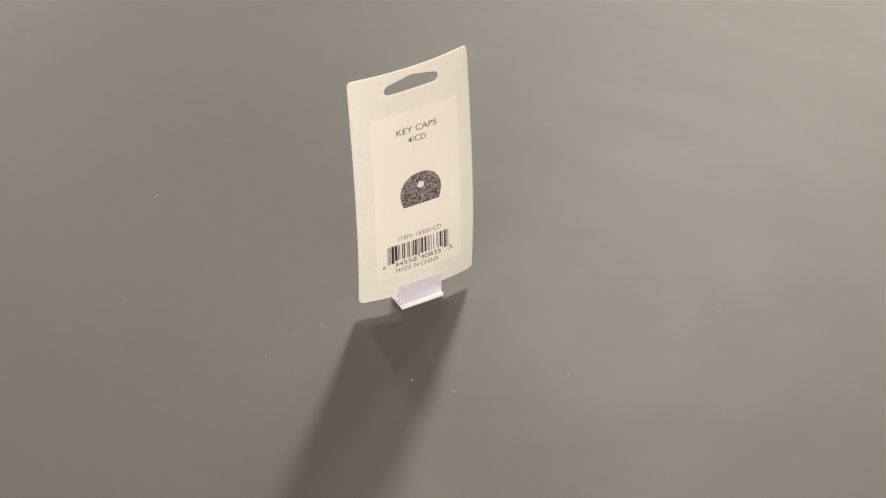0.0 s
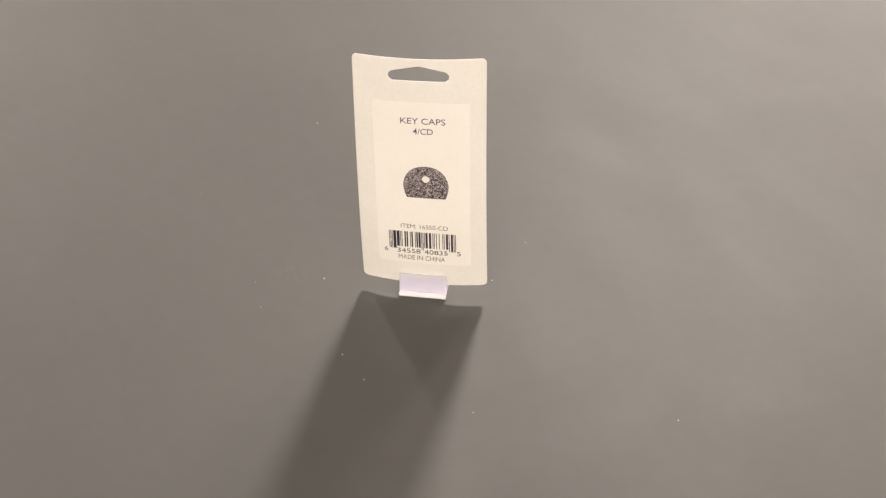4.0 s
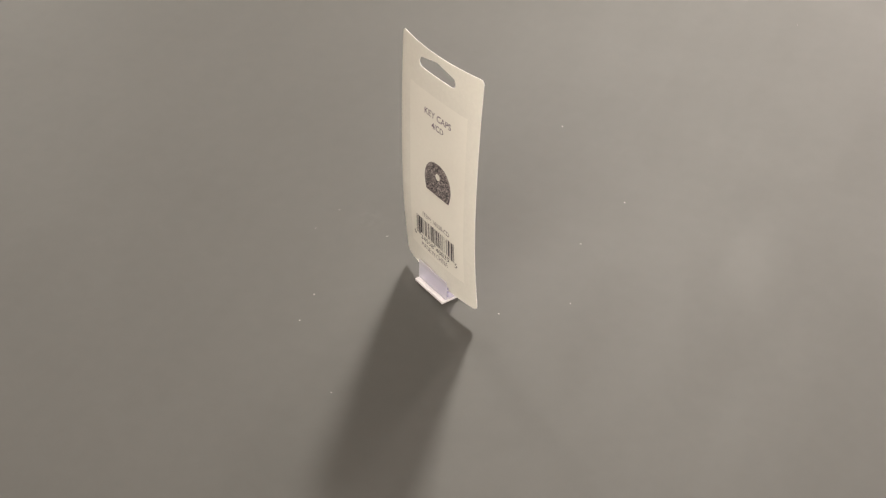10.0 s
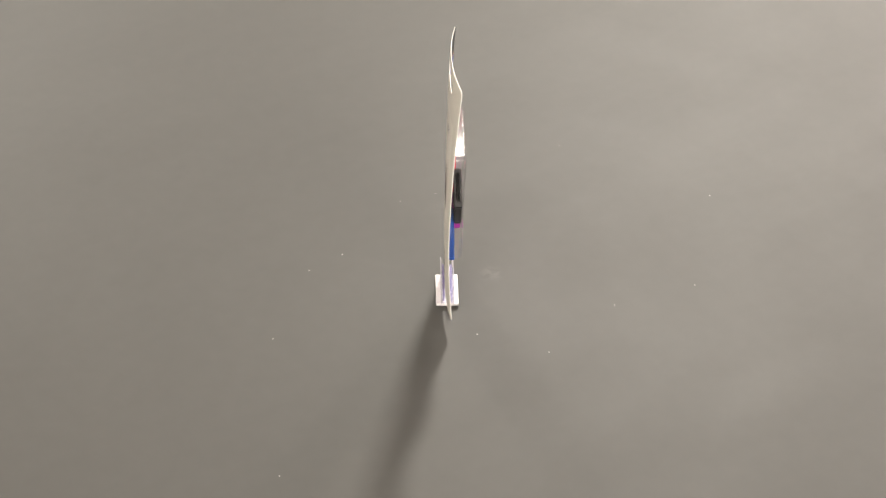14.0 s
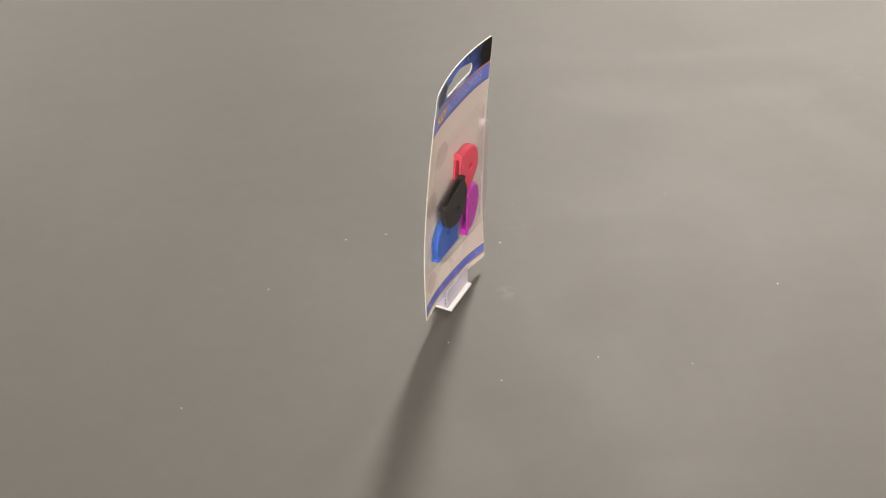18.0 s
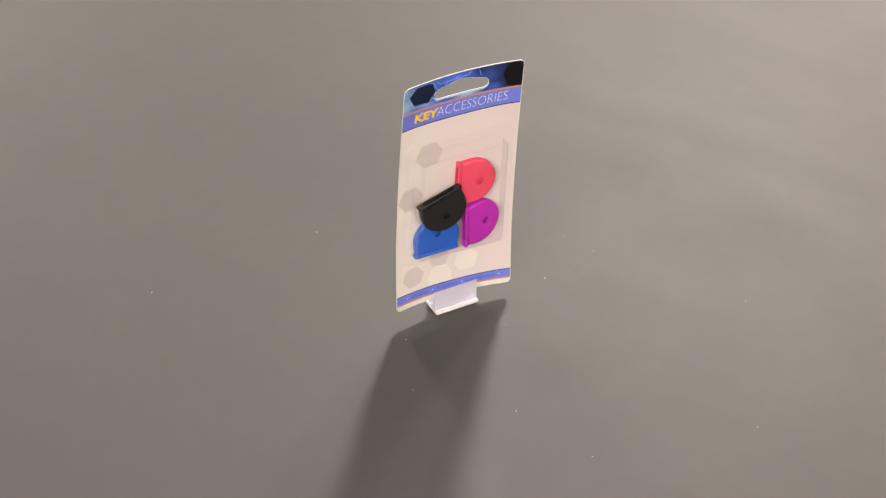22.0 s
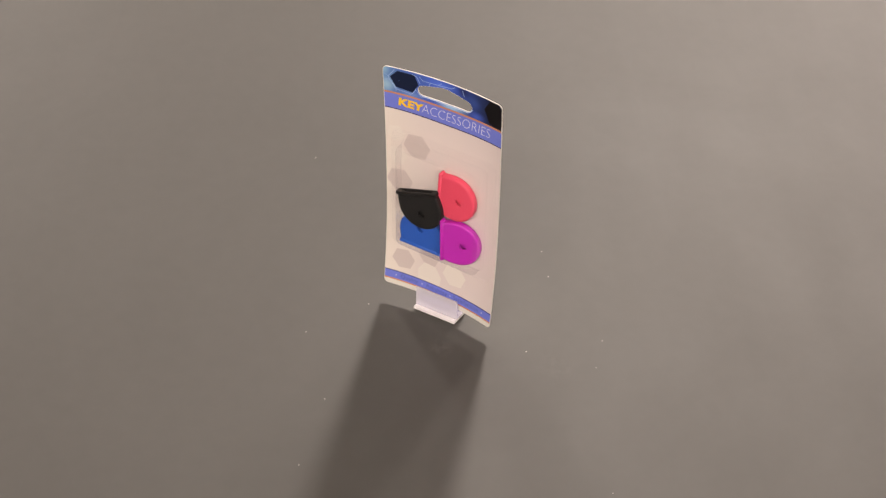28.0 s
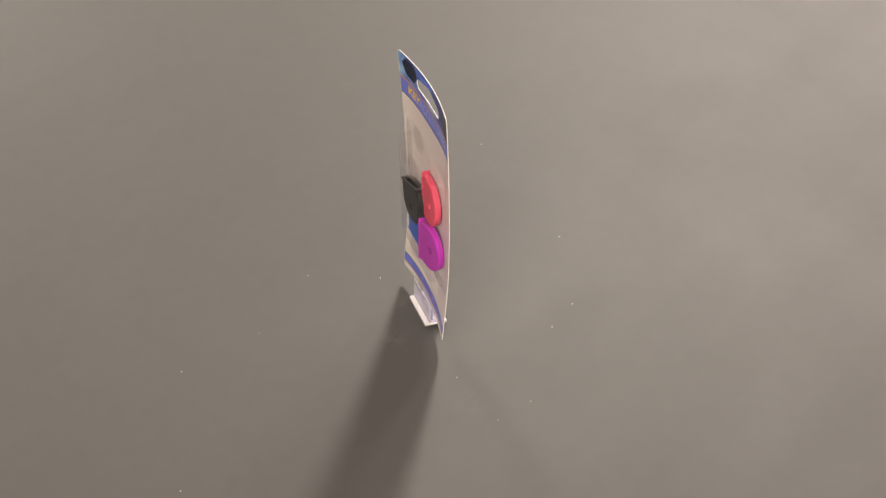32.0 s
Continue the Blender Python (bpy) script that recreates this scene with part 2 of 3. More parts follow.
# Walls of the same film, whitened by extra haze in place of their sheen.
BLISTER_WALL = clear_film("whitened_blister_wall", (0.985, 0.978, 0.985), 0.14, 0.014, 0.07, 0.08)
STAND = milky_plastic("lilac_clear_plastic", (0.93, 0.92, 0.97), (0.975, 0.97, 0.995), 0.38)
STAND_EDGE = milky_plastic("violet_clear_plastic", (0.62, 0.60, 0.90), (0.93, 0.92, 0.985), 0.35)
STAND_BASE = plain("white_frosted_plastic", (0.90, 0.88, 0.89), 0.3)
RED = plain("coral_red_rubber", (1.0, 0.10, 0.185), 0.40, grain=0.03, grain_scale=900, bump=0.1)
PURPLE = plain("magenta_rubber", (0.60, 0.025, 0.54), 0.42, grain=0.03, grain_scale=900, bump=0.1)
BLUE = plain("blue_rubber", (0.02, 0.125, 0.60), 0.42, grain=0.03, grain_scale=900, bump=0.1)
BLACK = dotted(plain("black_rubber", (0.010, 0.010, 0.0105), 0.44, specular=0.36, grain=0.05, grain_scale=900))
lets_light_through(RED, 0.2, (1.0, 0.22, 0.34))
lets_light_through(PURPLE, 0.12, (0.75, 0.05, 0.62))
lets_light_through(BLUE, 0.08, (0.05, 0.2, 0.7))
DUST = plain("pale_dust", (0.48, 0.465, 0.44), 0.8)
LAMP_WHITE = plain("white_lamp_enamel", (0.8, 0.8, 0.78), 0.4)
MAIN_GLOW = glow("lit_opal_diffuser", (1.0, 0.91, 0.81), 20.0)


# ---- builders ----
def part(name, bm, material, parent=None, label="", smooth=False):
    """Links a bmesh as one mesh object under a thing or a part."""
    mesh = bpy.data.meshes.new(name)
    bmesh.ops.recalc_face_normals(bm, faces=bm.faces)
    if smooth:
        for f in bm.faces:
            f.smooth = True
    bm.to_mesh(mesh)
    bm.free()
    mesh.materials.append(material)
    ob = new(name, mesh)
    ob.parent = parent
    return tagged(ob, label)


def box(bm, x0, x1, y0, y1, z0, z1, bevel=0.0):
    m = Matrix.LocRotScale(((x0 + x1) / 2, (y0 + y1) / 2, (z0 + z1) / 2), None, (x1 - x0, y1 - y0, z1 - z0))
    made = bmesh.ops.create_cube(bm, size=1.0, matrix=m)["verts"]
    if bevel:
        edges = list({e for v in made for e in v.link_edges})
        bmesh.ops.bevel(bm, geom=edges, offset=bevel, segments=2, affect="EDGES", profile=0.5)
    return bm


def box_part(name, dims, material, parent=None, label="", bevel=0.0):
    return part(name, box(bmesh.new(), *dims, bevel), material, parent, label)


def round_rect(x0, x1, y0, y1, r, steps=5):
    pts = []
    for cx, cy, a0 in ((x1 - r, y1 - r, 0), (x0 + r, y1 - r, 90), (x0 + r, y0 + r, 180), (x1 - r, y0 + r, 270)):
        for i in range(steps + 1):
            a = radians(a0 + 90 * i / steps)
            pts.append((cx + r * math.cos(a), cy + r * math.sin(a)))
    return pts


def hexagon(cx, cy, r, turn=0.0):
    return [(cx + r * math.cos(radians(60 * i + turn)), cy + r * math.sin(radians(60 * i + turn))) for i in range(6)]


# ---- the room ----
def structure(name, dims, material, label):
    return tagged(box_part(name, dims, material), label, kind="structure")


FLOOR_Z = -0.762
NORTH, SOUTH, SIDE = 4.8, -4.4, 3.0
structure("floor", (-SIDE, SIDE, SOUTH, NORTH, FLOOR_Z - 0.1, FLOOR_Z), FLOOR_WOOD, "brown wooden floor of the room")
structure("ceiling", (-SIDE, SIDE, SOUTH, NORTH, CEILING_Z, CEILING_Z + 0.1), CEILING_PAINT, "plain painted ceiling")
structure("wall_east", (SIDE, SIDE + 0.1, SOUTH, NORTH, FLOOR_Z, CEILING_Z), WALL_PAINT, "plain painted wall")
structure("wall_west", (-SIDE - 0.1, -SIDE, SOUTH, NORTH, FLOOR_Z, CEILING_Z), WALL_PAINT, "plain painted wall")


structure("wall_south", (-SIDE, SIDE, SOUTH - 0.1, SOUTH, FLOOR_Z, CEILING_Z), WALL_PAINT, "plain painted wall")
structure("wall_north", (-SIDE, SIDE, NORTH, NORTH + 0.1, FLOOR_Z, CEILING_Z), WALL_PAINT, "plain painted wall")


def disc(bm, radius, z0, z1, steps=48, taper=1.0):
    m = Matrix.Translation((0, 0, (z0 + z1) / 2))
    bmesh.ops.create_cone(bm, cap_ends=True, segments=steps, radius1=radius * taper, radius2=radius, depth=z1 - z0, matrix=m)
    return bm


def lamp_light(x, y, shape, size, watts, colour):
    data = bpy.data.lights.new("lamp_light", "AREA")
    data.shape, data.size, data.size_y, data.energy, data.color = shape, size[0], size[1], watts, colour
    light = new("lamp_light", data)
    light.location = (x, y, CEILING_Z - LAMP_DROP)


def ceiling_lamp(x, y, watts, across, colour):
    """Round flush lamp; its light leaves the lower face of the diffuser."""
    lamp = tagged(new("ceiling_lamp"), "round white flush ceiling lamp, switched on", "ceiling lamp", "ceiling lamps of the room")
    lamp.location = (x, y, CEILING_Z)
    part("base_ring", disc(bmesh.new(), across / 2 + 0.03, -0.03, 0.0), LAMP_WHITE, lamp)
    part("diffuser", disc(bmesh.new(), across / 2, -0.075, -0.03, taper=0.9), MAIN_GLOW, lamp, "glowing opal diffuser")
    lamp_light(x, y, "DISK", (across, across), watts, colour)


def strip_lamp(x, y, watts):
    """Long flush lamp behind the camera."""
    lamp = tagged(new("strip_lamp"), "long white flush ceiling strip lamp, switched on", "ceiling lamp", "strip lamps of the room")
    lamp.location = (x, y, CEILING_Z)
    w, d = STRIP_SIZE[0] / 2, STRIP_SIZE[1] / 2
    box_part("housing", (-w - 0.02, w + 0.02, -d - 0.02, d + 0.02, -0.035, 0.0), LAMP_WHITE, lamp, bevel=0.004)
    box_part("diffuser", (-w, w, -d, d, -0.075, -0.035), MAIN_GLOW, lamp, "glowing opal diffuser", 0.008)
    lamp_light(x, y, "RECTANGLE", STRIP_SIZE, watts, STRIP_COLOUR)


for row in ROUND_LAMPS:
    ceiling_lamp(*row)
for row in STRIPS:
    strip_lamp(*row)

# ---- table and turning board ----
BOARD_T = 0.012


def table():
    thing = tagged(new("table"), "dark brown wooden table under the grey board", "table")
    thing.location = (0, 0, FLOOR_Z)
    top = -BOARD_T - FLOOR_Z
    box_part("tabletop", (-0.80, 0.80, -0.80, 0.80, top - 0.035, top), DARK_WOOD, thing, bevel=0.003)
    for x in (-0.72, 0.72):
        for y in (-0.72, 0.72):
            box_part("leg", (x - 0.035, x + 0.035, y - 0.035, y + 0.035, 0, top - 0.035), DARK_WOOD, thing, bevel=0.003)


table()
MOVERS = []


def moves(ob, rest):
    """Keeps a thing that turns with the board, and its pose at the start."""
    ob.matrix_basis = rest
    MOVERS.append((ob, rest))
    return ob


def grey_board():
    """Square painted board; the bearing sits a little off its middle."""
    bm = bmesh.new()
    pts = round_rect(-0.485, 0.485, -0.485, 0.454, 0.012, 4)
    rings = []
    for z, d in ((-BOARD_T, 0.001), (-BOARD_T + 0.001, 0.0), (-0.001, 0.0), (0.0, 0.001)):
        rings.append([bm.verts.new((x * (1 - d / 0.48), y * (1 - d / 0.48), z)) for x, y in pts])
    for low, high in zip(rings, rings[1:]):
        for i in range(len(pts)):
            j = (i + 1) % len(pts)
            f = bm.faces.new((low[i], low[j], high[j], high[i]))
            f.material_index = 1
    bm.faces.new(rings[0][::-1])
    bm.faces.new(rings[-1])
    ob = part("display_board", bm, BOARD)
    ob.data.materials.append(BOARD_EDGE)
    tagged(ob, "large satin grey painted square board turning on a brown table", "display board")
    moves(ob, pose(0, 0, 0, 0, 0, 62.6 - 90))


grey_board()

# ---- the card's own space: a across, b up, off the front face, in millimetres ----
CARD_W, CARD_FOOT, CARD_H, PAPER_T = 70.0, -0.75, 143.4, 0.45
LEAN, SHIFT_U, SHIFT_Z = radians(1.5), -1.85, 7.9
CARD_REST = pose(-0.012627, 0.0049256, 0, 0, 0, 209.074)


def bend(a, b):
    """How far the card bows forward (+) or back (-) of its plane."""
    s = min(max(b / 143.0, 0.0), 1.0)
    swell = math.sin(math.pi * s)
    if b < 50:
        edge = -0.7 - 2.6 * math.sin(math.pi * min(max(b / 100.0, 0.0), 1.0))
    else:
        edge = -3.3 + 4.6 * ((b - 50) / 93.0) ** 1.8
    bow = (-3.8 + 2.2 * swell) * (1 - abs(a / 35.0) ** (2 + 2 * swell))
    return edge + bow + a / 35.0 * (1.3 - 2.0 * s + (0.4 * swell if a > 0 else 0.0))


def on_card(a, b, off=0.0):
    u = a * math.cos(LEAN) + b * math.sin(LEAN) + SHIFT_U
    z = b * math.cos(LEAN) - a * math.sin(LEAN) + SHIFT_Z
    return Vector((u, -(bend(a, b) + off), z)) / 1000.0


def flat_fill(loops):
    """A flat face set bounded by the loops (the first outside, others holes)."""
    bm = bmesh.new()
    edges = []
    for loop in loops:
        vs = [bm.verts.new((x, y, 0)) for x, y in loop]
        edges += [bm.edges.new((vs[i], vs[(i + 1) % len(vs)])) for i in range(len(vs))]
    bmesh.ops.triangle_fill(bm, use_beauty=True, edges=edges)
    return bm


def cut_up(bm, step_a, step_b):
    xs, ys = [v.co.x for v in bm.verts], [v.co.y for v in bm.verts]
    if step_a:
        x = math.floor(min(xs) / step_a + 1) * step_a
        while x < max(xs) - 0.01:
            bmesh.ops.bisect_plane(bm, geom=bm.verts[:] + bm.edges[:] + bm.faces[:], plane_co=(x, 0, 0), plane_no=(1, 0, 0))
            x += step_a
    if step_b:
        y = math.floor(min(ys) / step_b + 1) * step_b
        while y < max(ys) - 0.01:
            bmesh.ops.bisect_plane(bm, geom=bm.verts[:] + bm.edges[:] + bm.faces[:], plane_co=(0, y, 0), plane_no=(0, 1, 0))
            y += step_b


def wrap(bm, off):
    """Lays a flat mesh on the bent card, and keeps its flat place as UV."""
    uv = bm.loops.layers.uv.verify()
    for f in bm.faces:
        f.smooth = True
        for loop in f.loops:
            loop[uv].uv = loop.vert.co.xy
    for v in bm.verts:
        v.co = on_card(v.co.x, v.co.y, off)


def shade_as_card(ob, flat, rim=-1):
    """Gives a mesh laid on the card the card's own smooth normals; flat holds each vertex's place on the card and its side."""
    ways = []
    for a, b, side in flat:
        across = on_card(a + 1.5, b) - on_card(a - 1.5, b)
        up = on_card(a, b + 1.5) - on_card(a, b - 1.5)
        ways.append(across.cross(up).normalized() * side)
    mesh = ob.data
    first = mesh.polygons[0]
    if rim < 0 and first.normal.dot(ways[first.vertices[0]]) < 0:
        mesh.flip_normals()
    given = [None] * len(mesh.loops)
    for face in mesh.polygons:
        for i in face.loop_indices:
            given[i] = face.normal.copy() if face.material_index == rim else ways[mesh.loops[i].vertex_index]
    mesh.normals_split_custom_set(given)
    return ob


def sheet(name, loops, off, material, parent, label="", steps=(4, 6)):
    bm = flat_fill(loops)
    cut_up(bm, *steps)
    side = 1 if off > 0 else -1
    flat = [(v.co.x, v.co.y, side) for v in bm.verts]
    wrap(bm, off)
    return shade_as_card(part(name, bm, material, parent, label), flat)


FRONT, BACK = PAPER_T / 2, -PAPER_T / 2


def strip(points, width):
    """A line of some width through points, as one loop."""
    left, right = [], []
    for i, (x, y) in enumerate(points):
        x0, y0 = points[max(i - 1, 0)]
        x1, y1 = points[min(i + 1, len(points) - 1)]
        k = width / 2 / math.hypot(x1 - x0, y1 - y0)
        left.append((x - (y1 - y0) * k, y + (x1 - x0) * k))
        right.append((x + (y1 - y0) * k, y - (x1 - x0) * k))
    return left + right[::-1]


def lettering(name, text, x0, x1, y0, y1, off, material, parent, mirrored=False, weight=0.0, label="", slant=0.0):
    """Words set between x0 and x1, y0 and y1 on the card; mirrored for its back."""
    data = bpy.data.curves.new(name, "FONT")
    data.body, data.size, data.offset, data.resolution_u, data.shear = text, 1.0, weight, 4, slant
    probe = bpy.data.objects.new(name, data)
    mesh = bpy.data.meshes.new_from_object(probe)
    bpy.data.objects.remove(probe)
    bm = bmesh.new()
    bm.from_mesh(mesh)
    bpy.data.meshes.remove(mesh)
    bmesh.ops.remove_doubles(bm, verts=bm.verts, dist=1e-4)
    xs, ys = [v.co.x for v in bm.verts], [v.co.y for v in bm.verts]
    lo, hi, bot, top = min(xs), max(xs), min(ys), max(ys)
    for v in bm.verts:
        v.co.x = x0 + (v.co.x - lo) / (hi - lo) * (x1 - x0)
        v.co.y = y0 + (v.co.y - bot) / (top - bot) * (y1 - y0)
        v.co.z = 0
    cut_up(bm, 3, 0)
    wrap(bm, off)
    return part(name, bm, material, parent, label)


SLOT = [(-15.9, 133.2), (-15.6, 131.9), (-14.6, 130.9), (-13.4, 130.5), (13.4, 130.5), (14.7, 130.9), (15.7, 131.9), (16.0, 133.2),
        (15.8, 134.4), (15.0, 135.6), (13.6, 136.4), (2.0, 139.0), (0.0, 139.2), (-2.0, 139.0), (-13.6, 136.4), (-15.0, 135.6), (-15.8, 134.4)]


def grow(loop, d):
    """Moves a loop outwards (d > 0) along its normals; the loop runs counter-clockwise."""
    out, n = [], len(loop)
    for i in range(n):
        x0, y0 = loop[i - 1]
        x1, y1 = loop[(i + 1) % n]
        k = d / math.hypot(x1 - x0, y1 - y0)
        out.append((loop[i][0] + (y1 - y0) * k, loop[i][1] - (x1 - x0) * k))
    return out


def thick_card(name, parent):
    """The card itself: bent paperboard with a hang slot, front and back faces and cut edges."""
    bm = flat_fill([round_rect(-35, 35, CARD_FOOT, CARD_H, 2.6), SLOT])
    cut_up(bm, 3.5, 4.5)
    for x, y, along in ((-34.7, 0, (1, 0, 0)), (34.7, 0, (1, 0, 0)), (-26.4, 0, (1, 0, 0)), (25.0, 0, (1, 0, 0)), (0, 8.6, (0, 1, 0)),
                        (0, 118.2, (0, 1, 0)), (0, 13.6, (0, 1, 0)), (0, 118.0, (0, 1, 0))):
        bmesh.ops.bisect_plane(bm, geom=bm.verts[:] + bm.edges[:] + bm.faces[:], plane_co=(x, y, 0), plane_no=along)
    bm.verts.index_update()
    rim = [(e.verts[0].index, e.verts[1].index) for e in bm.edges if e.is_boundary]
    flat = [v.co.copy() for v in bm.verts]
    faces = [[v.index for v in f.verts] for f in bm.faces]
    bm.free()
    out = bmesh.new()
    uv = out.loops.layers.uv.verify()
    front = [out.verts.new(on_card(c.x, c.y, FRONT)) for c in flat]
    back = [out.verts.new(on_card(c.x, c.y, BACK)) for c in flat]
    for t in faces:
        mid = sum((flat[i] for i in t), Vector()) / len(t)
        f = out.faces.new([front[i] for i in t])
        f.smooth = True
        f.material_index = 2 if abs(mid.x) < 34.7 and 8.6 < mid.y < 118.2 else 0
        for loop, i in zip(f.loops, t):
            loop[uv].uv = flat[i].xy
        f = out.faces.new([back[i] for i in reversed(t)])
        f.smooth = True
        f.material_index = 3 if -26.4 < mid.x < 25.0 and 13.6 < mid.y < 118.0 else 0
    for i, j in rim:
        f = out.faces.new((front[i], front[j], back[j], back[i]))
        f.material_index = 1
    ob = part(name, out, PAPER, parent, "paperboard card, beige printed front, cream back, hang slot")
    for extra in (WHITE_EDGE, BEIGE, PAPER_PANEL):
        ob.data.materials.append(extra)
    return shade_as_card(ob, [(c.x, c.y, side) for side in (1, -1) for c in flat], rim=1)


def barcode_loops(x_left, width, y0, y_guard, y1):
    """Bars of the printed twelve-digit code; the guard bars reach lower."""
    odd = ["0001101", "0011001", "0010011", "0111101", "0100011", "0110001", "0101111", "0111011", "0110111", "0001011"]
    digits = [6, 3, 4, 5, 5, 8, 4, 0, 8, 3, 5, 5]
    bits = "101" + "".join(odd[d] for d in digits[:6]) + "01010"
    bits += "".join("".join("10"[int(c)] for c in odd[d]) for d in digits[6:]) + "101"
    bars, i = [], 0
    while i < 95:
        j = i
        while j < 95 and bits[j] == bits[i]:
            j += 1
        if bits[i] == "1":
            low = y_guard if i < 10 or i >= 85 or 45 <= i < 50 else y0
            xa, xb = x_left - width * i / 95, x_left - width * j / 95
            bars.append([(xb, low), (xa, low), (xa, y1), (xb, y1)])
        i = j
    return bars


def blister_card():
    card = tagged(new("blister_card"), "bowed key accessories blister pack, blue header, upright in a clear stand", "blister pack")
    board = thick_card("card", card)
    # printed front
    head = [p for p in round_rect(-34.72, 34.72, 127.8, 143.1, 2.4)]
    head = [(x, max(y, 127.8)) for x, y in head if y > 131] + [(-34.72, 127.8), (34.72, 127.8)]
    sheet("header_print", [head, grow(SLOT, 0.12)], FRONT + 0.03, HEADER, board, "dark blue header art with hexagons")
    sheet("orange_line", [round_rect(-34.72, 34.72, 126.7, 127.8, 0.05, 1)], FRONT + 0.04, ORANGE, board)
    sheet("title_band", [round_rect(-34.72, 34.72, 117.5, 126.7, 0.05, 1)], FRONT + 0.03, BAND, board, "periwinkle blue title band")
    sheet("band_line", [round_rect(-34.72, 34.72, 116.9, 117.5, 0.05, 1)], FRONT + 0.04, BAND_LINE, board)
    sheet("band_line", [round_rect(-34.72, 34.72, 8.2, 8.7, 0.05, 1)], FRONT + 0.05, BAND_LINE, board)
    sheet("footer_band", [round_rect(-34.72, 34.72, 3.3, 8.2, 0.05, 1)], FRONT + 0.03, BAND, board, "periwinkle blue footer band")
    sheet("orange_line", [round_rect(-34.72, 34.72, 2.4, 3.3, 0.05, 1)], FRONT + 0.04, ORANGE, board)
    sheet("hexagon", [[(-27.1, 141.7), (-17.7, 141.7), (-15.5, 136.0), (-19.1, 130.3), (-28.3, 131.4), (-31.3, 137.2)][::-1]],
          FRONT + 0.05, NAVY, board, "navy hexagon")
    sheet("hexagon", [[(34.4, 128.6), (34.4, 140.6), (32.0, 142.6), (27.0, 142.6), (23.6, 136.4), (26.6, 129.6), (28.4, 128.6)]], FRONT + 0.05, HEADER_BLACK, board,
          "black hexagon")
    for pts in ([(-34.4, 134.6), (-31.6, 135.4), (-28.9, 131.2), (-28.0, 129.0)],
                [(-29.9, 133.4), (-27.6, 130.0), (-19.6, 129.2), (-16.9, 132.6)],
                [(-15.0, 141.6), (-13.0, 139.6), (-4.0, 139.9), (-2.0, 141.8)],
                [(-34.4, 138.6), (-32.2, 137.4), (-28.6, 142.0)], [(-19.0, 141.9), (-16.4, 141.0), (-14.6, 137.2)],
                [(-31.6, 135.4), (-32.2, 137.4)], [(-8.5, 140.0), (-9.4, 137.9)], [(-4.0, 139.9), (3.6, 140.6), (5.6, 142.0)],
                [(-17.5, 133.0), (-13.6, 128.9)], [(10.2, 141.8), (11.4, 138.4)]):
        sheet("hexagon_line", [strip(pts, 0.3)], FRONT + 0.06, PALE_LINE, board)
    # bright edge of the art below the hang slot
    sheet("slot_glow", [strip([(-15.2, 131.2), (-13.6, 129.95), (13.4, 129.95), (15.2, 131.0), (16.3, 132.6)], 0.7)], FRONT + 0.065, PALE_EDGE, board)
    for x, y, r, m in ((-16.7, 96.5, 8.2, HEX_DARK), (-27.0, 71.0, 7.9, HEX_DARK), (-24.0, 18.3, 7.0, HEX_DARK), (-8.0, 26.0, 6.5, HEX_DARK),
                       (8.5, 20.2, 7.6, HEX_LIGHT), (-28.0, 87.0, 6.0, HEX_LIGHT), (-29.0, 101.5, 5.2, HEX_LIGHT), (-24.5, 48.0, 7.2, HEX_LIGHT)):
        sheet("hexagon", [hexagon(x, y, r, 8)], FRONT + 0.05, m, board)
    sheet("hexagon", [[(-14.4, 9.2), (-0.6, 9.2), (0.2, 14.5), (-3.6, 20.6), (-10.8, 21.2), (-15.0, 15.0)]], FRONT + 0.06, HEX_LIGHT, board)
    lettering("title_lettering", "KEY", -27.3, -12.3, 119.9, 125.0, FRONT + 0.07, YELLOW, board, weight=0.045, slant=0.1, label="bold yellow word KEY")
    lettering("title_lettering", "ACCESSORIES", -13.7, 27.6, 119.9, 125.3, FRONT + 0.07, WHITE_PRINT, board, weight=-0.022, slant=0.12, label="thin white word ACCESSORIES")
    lettering("footer_lettering", "Quality", -25.2, -14.6, 3.9, 7.2, FRONT + 0.07, BAND_TEXT, board)
    lettering("footer_lettering", "Reliability", -8.8, 4.6, 3.9, 7.2, FRONT + 0.07, BAND_TEXT, board)
    lettering("footer_lettering", "Satisfaction", 8.6, 26.0, 4.7, 7.3, FRONT + 0.07, BAND_TEXT, board)
    for x in (-27.9, -11.8, 6.6, 28.4):
        sheet("dot", [hexagon(x, 5.8, 0.42)], FRONT + 0.07, WHITE_PRINT, board)
    # printed back: its words run from +a to -a
    off = BACK - 0.06
    lettering("back_lettering", "KEY CAPS", 10.3, -13.6, 104.7, 108.4, off, INK, board, weight=0.004)
    lettering("back_lettering", "4/CD", 3.7, -6.9, 98.4, 102.0, off, INK, board, weight=0.004)
    lettering("back_lettering", "ITEM: 16550-CD", 12.0, -14.0, 37.55, 40.35, off, GREY_INK, board)
    lettering("back_lettering", "MADE IN CHINA", 14.0, -12.1, 15.8, 19.0, off, GREY_INK, board)
    for word, xa, xb in (("6", 21.6, 19.7), ("34558", 14.6, 1.5), ("40835", -0.7, -13.6), ("5", -18.8, -20.8)):
        lettering("code_digits", word, xa, xb, 20.4, 23.4, off, BLACK_INK, board)
    field = sheet("barcode", [round_rect(-19.4, 19.9, 22.6, 35.8, 0.3, 2)], BACK - 0.03, PAPER_PANEL, card, "printed barcode with black bars")
    for loop in barcode_loops(18.8, 37.1, 24.6, 23.0, 35.2):
        sheet("bar", [loop], off, BLACK_INK, field)
